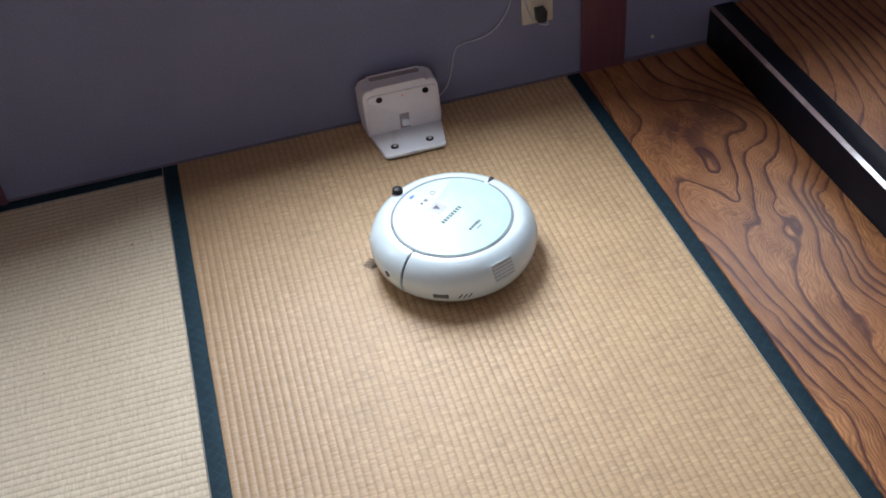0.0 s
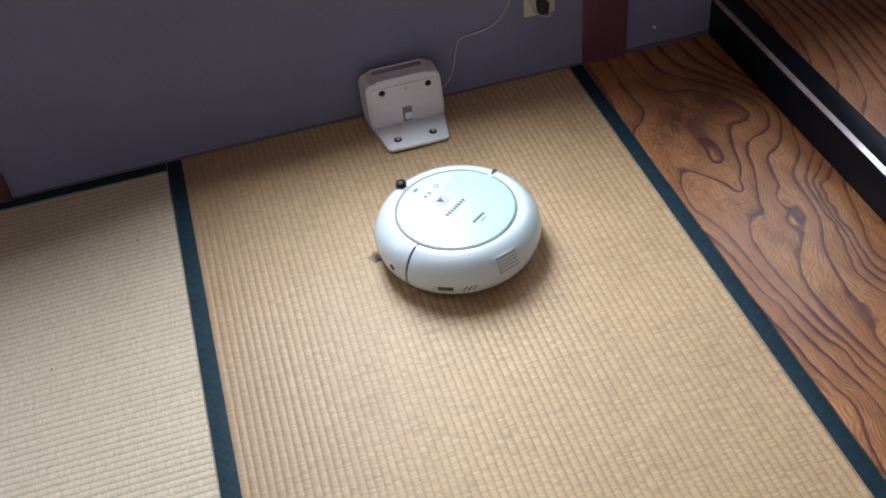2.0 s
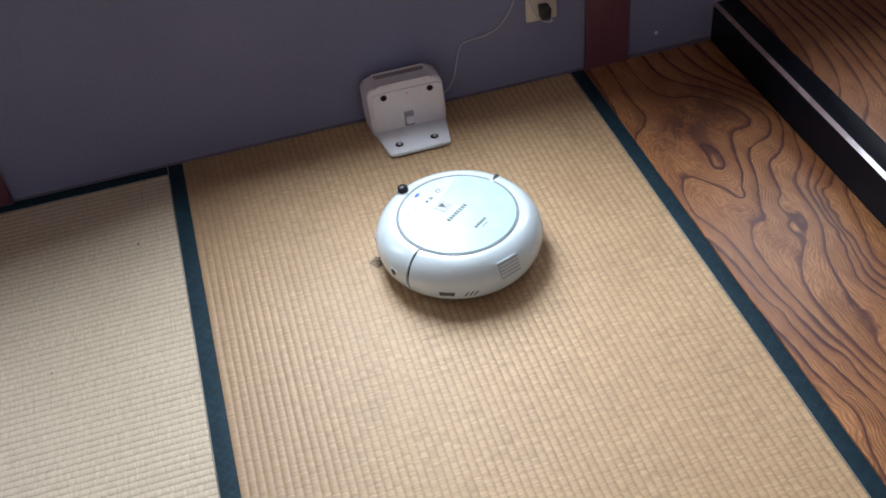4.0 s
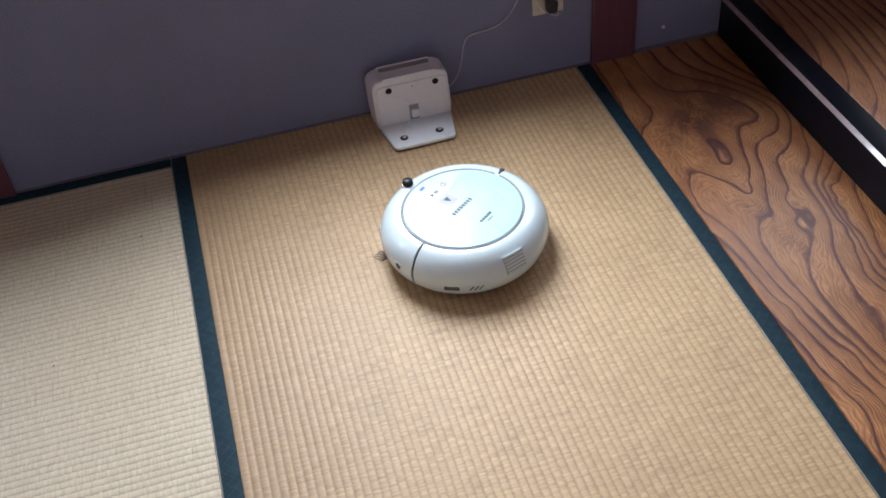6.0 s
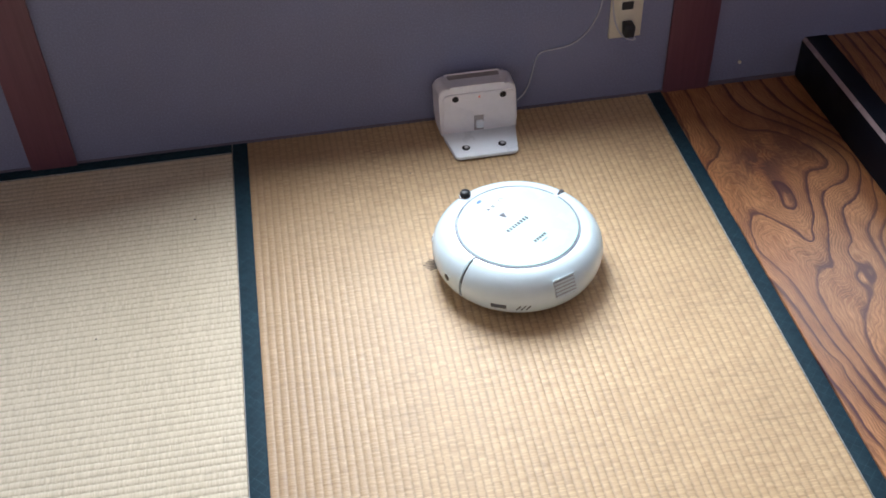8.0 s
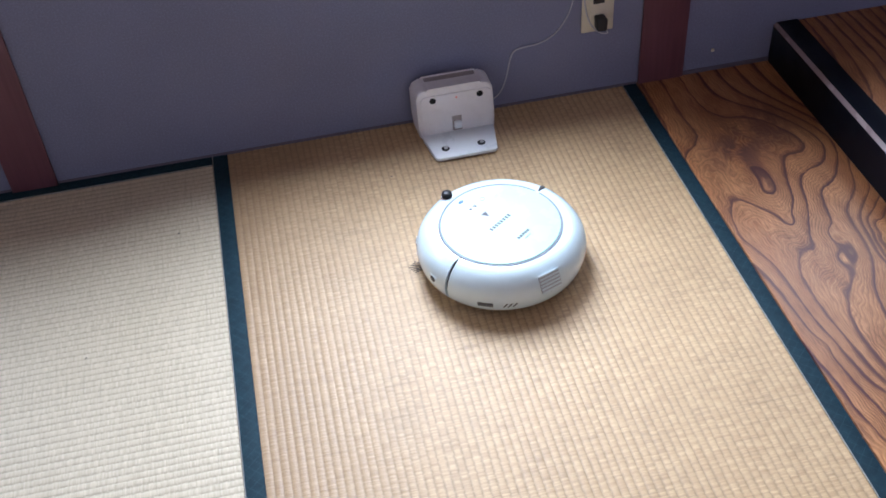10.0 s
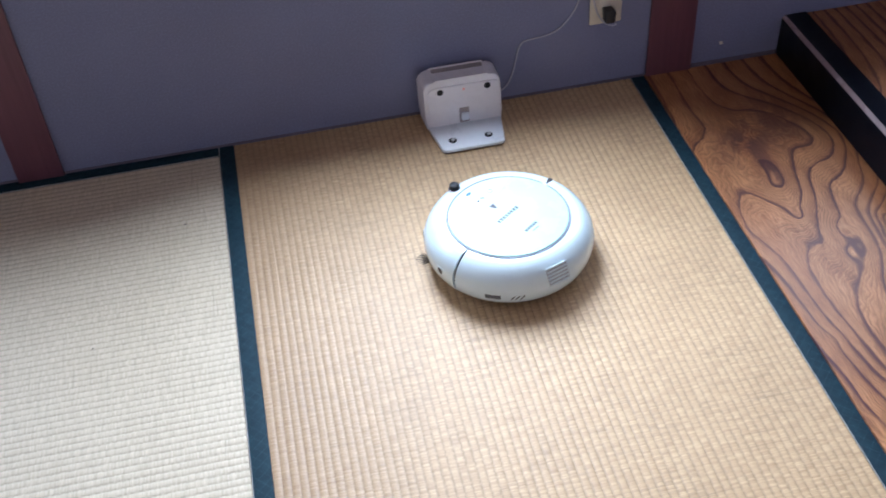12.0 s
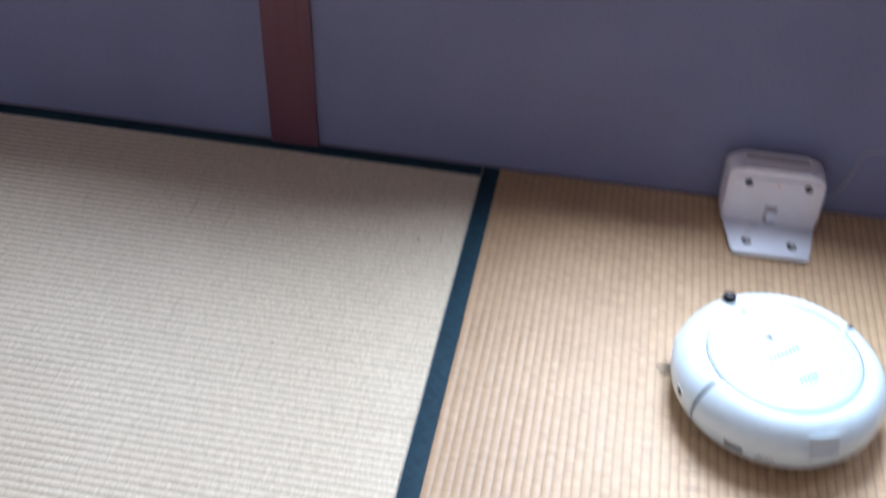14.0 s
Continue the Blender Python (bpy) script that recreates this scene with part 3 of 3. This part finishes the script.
# ---- robot vacuum cleaner ----
def robot_vacuum(at):
    bot = thing("robot_vacuum", "round white robot vacuum cleaner standing on the tatami mat", "robot vacuum", at)
    outer = [(0.1135, 0.0885), (0.1150, 0.0902), (0.1200, 0.0905), (0.1280, 0.0885), (0.1365, 0.0835), (0.1440, 0.0765), (0.1502, 0.0680),
             (0.1545, 0.0585), (0.1566, 0.0480), (0.1562, 0.0390), (0.1542, 0.0295), (0.1505, 0.0205), (0.1450, 0.0140), (0.1370, 0.0105)]
    inner = [(0.1350, 0.0150), (0.1440, 0.0255), (0.1512, 0.0400), (0.1505, 0.0560), (0.1410, 0.0740), (0.1270, 0.0850), (0.1135, 0.0870)]
    shell = part("bumper", sweep(outer + inner, -88.9, 88.9, 72), WHITE, bot, "glossy white front bumper")
    rear = part("rear_shell", sweep(outer + inner, 91.1, 268.9, 72), WHITE, bot, "glossy white rear shell")
    core = [(0.0, 0.0145), (0.133, 0.0145), (0.1415, 0.026), (0.1480, 0.043), (0.1475, 0.056), (0.138, 0.073), (0.124, 0.0835),
            (0.112, 0.0862), (0.112, 0.0880), (0.0, 0.0880)]
    part("chassis", lathe(core, 96), SEAM_DARK, bot, "dark inner chassis")
    skirt = [(0.0, 0.0060), (0.1150, 0.0060), (0.1280, 0.0072), (0.1365, 0.0102), (0.1340, 0.0150), (0.0, 0.0150)]
    part("lower_shell", lathe(skirt, 96), WHITE_LOW, bot, "white underside shell, painted cream for floor bounce")
    # lid with its trim ring
    ring = [(0.1098, 0.0875), (0.1130, 0.0875), (0.1132, 0.0898), (0.1124, 0.0906), (0.1108, 0.0905), (0.1098, 0.0896)]
    part("trim_ring", sweep(ring, 0, 360, 128, True), GREY_RING, bot, "thin grey ring round the lid")

    def top(x, y):
        return 0.0932 - 0.0018 * ((x * x + y * y) / 0.1075 ** 2)

    def inset(outline, lift, thick=0.0006):
        """A flat piece that follows the lid's slight dome."""
        b = bmesh.new()
        up = [b.verts.new((x, y, top(x, y) + lift)) for x, y in outline]
        dn = [b.verts.new((x, y, top(x, y) + lift - thick)) for x, y in outline]
        f = b.faces.new(up)
        b.faces.new(dn[::-1])
        n = len(up)
        for k in range(n):
            b.faces.new((dn[k], dn[(k + 1) % n], up[(k + 1) % n], up[k]))
        bmesh.ops.triangulate(b, faces=[f])
        return b

    part("lid", lathe([(0.0, 0.088), (0.1090, 0.088), (0.1094, 0.0898)] + [(r, top(r, 0)) for r in (0.1086, 0.1070, 0.09, 0.07, 0.05, 0.03, 0.015, 0.0)], 128),
         LID, bot, "glossy white round lid")
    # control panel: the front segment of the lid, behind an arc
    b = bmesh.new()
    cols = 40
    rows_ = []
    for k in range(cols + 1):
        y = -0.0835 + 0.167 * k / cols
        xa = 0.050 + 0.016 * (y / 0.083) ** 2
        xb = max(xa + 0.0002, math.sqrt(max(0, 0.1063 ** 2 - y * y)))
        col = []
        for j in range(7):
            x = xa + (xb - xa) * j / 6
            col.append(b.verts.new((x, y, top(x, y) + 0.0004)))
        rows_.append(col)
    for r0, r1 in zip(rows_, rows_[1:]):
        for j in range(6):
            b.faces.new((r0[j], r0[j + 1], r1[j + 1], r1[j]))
    panel = part("control_panel", b, GREY_PANEL_GLARE, bot, "grey control panel with touch buttons, paled by painted glare")

    def disc(cx, cy, r, n=20, k=1.0):
        return [(cx + r * math.cos(math.tau * i / n), cy + k * r * math.sin(math.tau * i / n)) for i in range(n)]

    led = part("led", inset(disc(0.094, 0.0, 0.0034, 20, 1.9), 0.0011), BLUE_LED, panel, "oval blue indicator light")
    o = disc(0.066, 0.033, 0.0062, 24)
    i_ = disc(0.066, 0.033, 0.0048, 24)
    b = bmesh.new()
    vo = [b.verts.new((x, y, top(x, y) + 0.0009)) for x, y in o]
    vi = [b.verts.new((x, y, top(x, y) + 0.0009)) for x, y in i_]
    for k in range(24):
        b.faces.new((vo[k], vo[(k + 1) % 24], vi[(k + 1) % 24], vi[k]))
    part("power_button", b, PRINT, panel, "ring printed round the power button")
    part("play_mark", inset([(0.0620, 0.0075), (0.0700, 0.0075), (0.0660, 0.0010)], 0.0009), PRINT, panel)
    for y in (-0.0035, -0.0075):
        part("pause_mark", inset([(0.062, y), (0.062, y - 0.002), (0.070, y - 0.002), (0.070, y)], 0.0009), PRINT, panel)
    b = moved(lathe([(0.0040, 0.0), (0.0052, 0.0), (0.0052, 0.0006), (0.0040, 0.0006), (0.0040, 0.0)], 20), Matrix.Translation((0.068, -0.031, top(0.068, 0.031) + 0.0004)))
    part("mode_button", b, GREY_RING, panel)
    # printed marks as plain shapes
    part("badge", inset([(0.0195, -0.013), (0.0465, -0.013), (0.0465, 0.013), (0.0195, 0.013)], 0.0005), GREY_SOFT, bot, "grey square printed mark")
    part("badge_mark", inset([(0.040, 0.006), (0.040, -0.006), (0.026, 0.0)], 0.0009), PRINT, bot)
    for k in range(8):
        y = 0.0282 - 0.0071 * k
        part("print_bar", inset([(-0.0040, y), (-0.0040, y - 0.0040), (0.0040, y - 0.0040), (0.0040, y)], 0.0006), PRINT, bot)
    for k in range(5):
        y = 0.0165 - 0.0066 * k
        part("print_bar", inset([(-0.0555, y), (-0.0555, y - 0.0045), (-0.0500, y - 0.0045), (-0.0500, y)], 0.0006), PRINT, bot)
    part("print_bar", inset([(-0.0635, 0.008), (-0.0635, -0.008), (-0.0612, -0.008), (-0.0612, 0.008)], 0.0006), GREY_RING, bot)
    # receiver dome on the bumper
    base = moved(lathe([(0.0, 0.078), (0.0122, 0.074), (0.0122, 0.0870), (0.0116, 0.0895), (0.0104, 0.0905), (0.0, 0.0905)], 28), Matrix.Translation((0.1285, 0, 0)))
    cb = part("sensor_base", base, CHROME, bot, "chrome collar of the receiver")
    dome = moved(lathe([(0.0, 0.0895), (0.0100, 0.0885), (0.0102, 0.0955), (0.0092, 0.0982), (0.0064, 0.0998), (0.0, 0.1004)], 28), Matrix.Translation((0.1285, 0, 0)))
    part("sensor_dome", dome, BLACK, bot, "black receiver dome")

    # dark grip notch where the seam meets the lid
    notch = [(0.003, -0.1165), (0.0065, -0.1290), (0.0045, -0.1330), (-0.0015, -0.1330), (-0.0012, -0.1165)]
    part("grip_notch", prism(notch, 0.0800, 0.0904, 0.0006, 1), SEAM_DARK, bot, "dark notch at the seam")
    part("seam_tab", prism([(0.0060, -0.1080), (0.0060, -0.1150), (-0.0040, -0.1150), (-0.0040, -0.1080)], 0.0870, 0.0912, 0.0008, 1), WHITE, bot)

    def on_side(angle, z):
        """Frame on the shell at that angle and height: x outwards, y round, z up the shell."""
        for (r0, z0), (r1, z1) in zip(outer, outer[1:]):
            if z1 <= z <= z0:
                f = (z - z0) / (z1 - z0)
                r = r0 + f * (r1 - r0)
                up = Vector((r0 - r1, 0, z0 - z1)).normalized()
                out = Vector((up.z, 0, -up.x))
                m = Matrix((out, Vector((0, 1, 0)), up)).transposed().to_4x4()
                m.translation = (r, 0, z)
                return Matrix.Rotation(radians(angle), 4, "Z") @ m
        return Matrix()

    # exhaust grille: recessed dark slots between white slats
    grille = part("exhaust_grille", moved(box(-0.0022, 0.0005, -0.021, 0.021, -0.0155, 0.0155, 0.0004, 1), on_side(163, 0.0645)), GREY_SOFT, rear, "exhaust grille of five slots")
    for k in range(6):
        z = -0.0155 + 0.0062 * k
        part("slat", moved(box(-0.0006, 0.0012, -0.0205, 0.0205, z - 0.0021, z + 0.0021, 0.0006, 1), on_side(163, 0.0645)), WHITE, grille)
    # lower side openings
    for sgn in (1, -1):
        part("charge_slot", moved(box(-0.003, 0.0004, -0.014, 0.014, -0.0055, 0.0055, 0.001, 1), on_side(118 * sgn, 0.0360)), PRINT, rear, "dark slot low in the side")
        for k in range(3):
            t = on_side((131 + 3.2 * k) * sgn, 0.0350) @ Matrix.Rotation(radians(-35 * sgn), 4, "X")
            part("slash_vent", moved(box(-0.002, 0.0005, -0.0013, 0.0013, -0.0065, 0.0065, 0.0005, 1), t), SEAM_DARK, rear)
        for a in (77, 38):
            eye = part("bumper_sensor", moved(box(-0.004, -0.0004, -0.010, 0.010, -0.0075, 0.0075, 0.0015, 2), on_side(a * sgn, 0.0475)), WHITE, shell, "pale oblong sensor frame")
            t = on_side(a * sgn, 0.0475) @ Matrix.Translation((-0.0002, 0, 0)) @ Matrix.Rotation(radians(90), 4, "Y")
            part("sensor_window", moved(lathe([(0, -0.002), (0.0064, -0.002), (0.0066, 0.0006), (0.0052, 0.0011), (0, 0.0008)], 18), t), SEAM_DARK, eye)
    # side brushes, wheels and castor
    for sgn in (1, -1):
        hub = Matrix.Translation((0.086, 0.086 * sgn, 0))
        br = part("side_brush", moved(lathe([(0, 0.006), (0.010, 0.006), (0.011, 0.012), (0.006, 0.0150), (0, 0.0150)], 20), hub), RUBBER, bot, "black side brush")
        for k in range(3):
            for j in range(7):
                a = radians(45 * sgn + 120 * k + (j - 3) * 6.5)
                c = hub @ Matrix.Rotation(a, 4, "Z")
                part("bristle", moved(box(0.008, 0.053 - 0.003 * abs(j - 3), -0.0006, 0.0006, 0.0035, 0.0046), c @ Matrix.Rotation(radians(1.5), 4, "Y")), BRISTLE, br)
        w = moved(lathe([(0, -0.009), (0.030, -0.009), (0.0325, -0.006), (0.0325, 0.006), (0.030, 0.009), (0, 0.009)], 28),
                  Matrix.Translation((-0.005, 0.092 * sgn, 0.0335)) @ Matrix.Rotation(radians(90), 4, "X"))
        part("wheel", w, RUBBER, bot, "black rubber drive wheel")
    w = moved(lathe([(0, -0.007), (0.011, -0.007), (0.0125, 0), (0.011, 0.007), (0, 0.007)], 20),
              Matrix.Translation((0.085, 0, 0.0135)) @ Matrix.Rotation(radians(90), 4, "X"))
    part("castor", w, RUBBER, bot)
    return bot


robot_vacuum(pose(0.4855, -0.486, 0.0, 0, 0, 127) @ Matrix.Diagonal((1.006, 1.006, 1.03, 1)))


# ---- charging dock against the wall ----
def charging_dock(at):
    d = thing("charging_dock", "ivory plastic robot charging dock standing against the dark wall", "charging dock", at)
    # outline of the body seen from the front: two shoulders, a lower bridge between them
    h, w, dip = 0.1215, 0.0855, 0.0022
    arc = lambda cx, cz, r, a0, a1, n=6: [(cx + r * math.cos(radians(a0 + (a1 - a0) * i / n)), cz + r * math.sin(radians(a0 + (a1 - a0) * i / n))) for i in range(n + 1)]
    pts = [(-w + 0.003, 0.0), (w - 0.003, 0.0), (w - 0.001, 0.03)] + arc(w - 0.018, h - 0.018, 0.018, 0, 90) + [(w - 0.022, h), (w - 0.0255, h - dip),
           (-w + 0.0255, h - dip), (-w + 0.022, h)] + arc(-w + 0.018, h - 0.018, 0.018, 90, 180) + [(-w + 0.001, 0.03)]
    up = Matrix(((1, 0, 0, 0), (0, 0, -1, 0), (0, 1, 0, 0), (0, 0, 0, 1)))
    hull = prism(pts, 0.012, 0.072, 0.0055, 3, up)
    for v in hull.verts:
        if v.co.z > 0.08:
            v.co.z -= 0.0055 * (v.co.y + 0.072) / 0.06
        # right side drawn in, left side widened, to fit the camera's view
        v.co.x -= 0.007 * max(0.0, v.co.z / h) if v.co.x > 0 else 0.0
        v.co.x *= 1 + (0.045 if v.co.x < 0 else 0.01) * (v.co.y + 0.072) / 0.06
    body = part("body", hull, DOCK_WHITE, d, "ivory upright housing with rounded shoulders")
    front = [(-w + 0.009, 0.010), (w - 0.009, 0.010), (w - 0.008, 0.03)] + arc(w - 0.022, h - 0.0285, 0.014, 0, 90) + arc(-w + 0.022, h - 0.0285, 0.014, 90, 180) + [(-w + 0.008, 0.03)]
    part("front_panel", prism(front, 0.070, 0.0755, 0.002, 2, up), DOCK_WHITE, d, "smooth front panel")
    # a dark strip without a hollow; the slot's shade is its colour
    part("top_slot_shade", moved(box(-w + 0.027, w - 0.033, -0.0290, -0.0115, h - dip - 0.0120, h - dip - 0.0034, 0.0010, 1), Matrix()), DOCK_GAP_SHADE, body, "grey strip painted as the shade of a top slot")
    base = [(-0.080, -0.060), (-0.078, -0.085), (-0.068, -0.155), (-0.064, -0.160), (-0.058, -0.162), (0.058, -0.162), (0.064, -0.160), (0.068, -0.155), (0.078, -0.085), (0.080, -0.060)]
    part("base_plate", prism(base, 0.0015, 0.0105, 0.003, 2), DOCK_BASE, d, "white base plate with rounded corners")
    part("foot_pad", prism([(x * 0.97, y * 0.985) for x, y in base], 0.0, 0.002), RUBBER, d, "thin black rubber foot")
    for x in (-0.051, 0.051):
        part("guide_light", moved(lathe([(0, -0.002), (0.0070, -0.002), (0.0070, 0.0010), (0.0054, 0.0014), (0, 0.0004)], 22), Matrix.Translation((x, -0.0755, 0.0965)) @ Matrix.Rotation(radians(90), 4, "X")), BLACK, d, "round black infrared window")
    part("led", moved(lathe([(0, -0.001), (0.0022, -0.001), (0.0020, 0.0008), (0, 0.0012)], 14), Matrix.Translation((0.0, -0.0755, 0.0970)) @ Matrix.Rotation(radians(90), 4, "X")), RED_LED, d, "small red indicator light")
    tab = box(-0.0078, 0.0090, -0.0835, -0.0745, 0.020, 0.0385, 0.0035, 2)
    part("contact_tab", tab, DOCK_BASE, d, "white plug tab in the front")
    part("tab_shadow_gap", box(-0.0115, 0.0095, -0.0763, -0.0750, 0.0125, 0.0500, 0.0005, 1), DOCK_GAP_SHADE, d)
    for x, y in ((-0.040, -0.132), (0.038, -0.132)):
        plate = part("contact", moved(lathe([(0, 0.009), (0.0086, 0.009), (0.0086, 0.0112), (0.0074, 0.0118), (0, 0.0118)], 24), Matrix.Translation((x, y, 0))), BLACK, d, "round black contact seat")
        part("contact_pin", moved(lathe([(0, 0.0112), (0.0044, 0.0112), (0.0038, 0.0136), (0, 0.0140)], 18), Matrix.Translation((x + 0.0008, y + 0.0006, 0))), SCREW, plate, "steel contact pin")
    return d


charging_dock(pose(0.4965, 0.0, 0.0012))


# ---- wall socket, plug and cord ----
def wall_socket(at):
    s = thing("wall_socket", "ivory double wall socket plate with one plug in it", "wall socket", at)
    part("plate", box(-0.0355, 0.0355, -0.0075, -0.0002, 0.0, 0.120, 0.003, 2), IVORY, s, "ivory cover plate")
    inner = part("insert", box(-0.0175, 0.0175, -0.0095, -0.006, 0.010, 0.110, 0.0015, 2), IVORY, s)
    for z in (0.078, 0.033):
        part("socket_face", box(-0.0125, 0.0125, -0.0102, -0.0090, z - 0.0095, z + 0.0095, 0.0008, 1), SEAM_DARK if z > 0.05 else IVORY, inner, "dark socket face")
        for x in (-0.006, 0.006):
            part("slot", box(x - 0.0009, x + 0.0009, -0.0106, -0.0098, z - 0.005, z + 0.005), SEAM_DARK, inner)
    return s


wall_socket(pose(0.827, 0.0, 0.157))
cord = thing("power_cord", "grey power cord with a black plug looping along the wall", "power cord", pose(0.827, 0.0, 0.157))
plug = [(-0.0105, -0.014), (0.0105, -0.014), (0.0125, 0.010), (0.0085, 0.016), (-0.0125, 0.016)]
part("plug", moved(prism(plug, 0.010, 0.034, 0.003, 2), Matrix.Translation((0.002, 0, 0.028)) @ Matrix.Rotation(radians(90), 4, "X")), SEAM_DARK, cord, "black moulded plug")
tube("cord", [(0.010, -0.026, 0.014), (0.022, -0.030, 0.006), (0.008, -0.024, 0.000), (-0.014, -0.018, 0.014), (-0.027, -0.014, 0.044),
              (-0.033, -0.012, 0.080), (-0.037, -0.010, 0.125), (-0.042, -0.008, 0.165), (-0.050, -0.006, 0.168), (-0.053, -0.005, 0.120),
              (-0.054, -0.005, 0.085), (-0.066, -0.005, 0.046), (-0.092, -0.005, 0.008), (-0.128, -0.005, -0.010), (-0.174, -0.005, -0.010),
              (-0.191, -0.005, -0.018), (-0.198, -0.005, -0.056), (-0.209, -0.006, -0.105), (-0.226, -0.006, -0.128), (-0.252, -0.008, -0.136)], 0.0016, CORD, cord, "thin grey cord")

hook = part("wall_pin", moved(lathe([(0, 0), (0.0035, 0), (0.0042, 0.003), (0.003, 0.005), (0, 0.0055)], 14), Matrix.Translation((1.105, 0.0, 0.055)) @ Matrix.Rotation(radians(90), 4, "X")), IVORY)
tagged(hook, "small pale pin head in the plaster", "pin")

# ---- crumbs on the mats ----
for x, y, r in ((-0.112, -0.238, 0.0017), (-0.285, -0.533, 0.0014), (0.33, -0.18, 0.0014)):
    b = bmesh.new()
    bmesh.ops.create_icosphere(b, subdivisions=2, radius=r)
    for v in b.verts:
        v.co *= 1 + 0.35 * noise.noise(v.co * 900 + Vector((x, y, 0)) * 50)
    crumb = part("crumb", moved(b, Matrix.Translation((x, y, 0.0016)) @ Matrix.Diagonal((1.3, 1, 0.7, 1))), TRIM_WOOD)
    tagged(crumb, "tiny dark crumb lying on the tatami mat", "crumb", "crumbs on the mats")
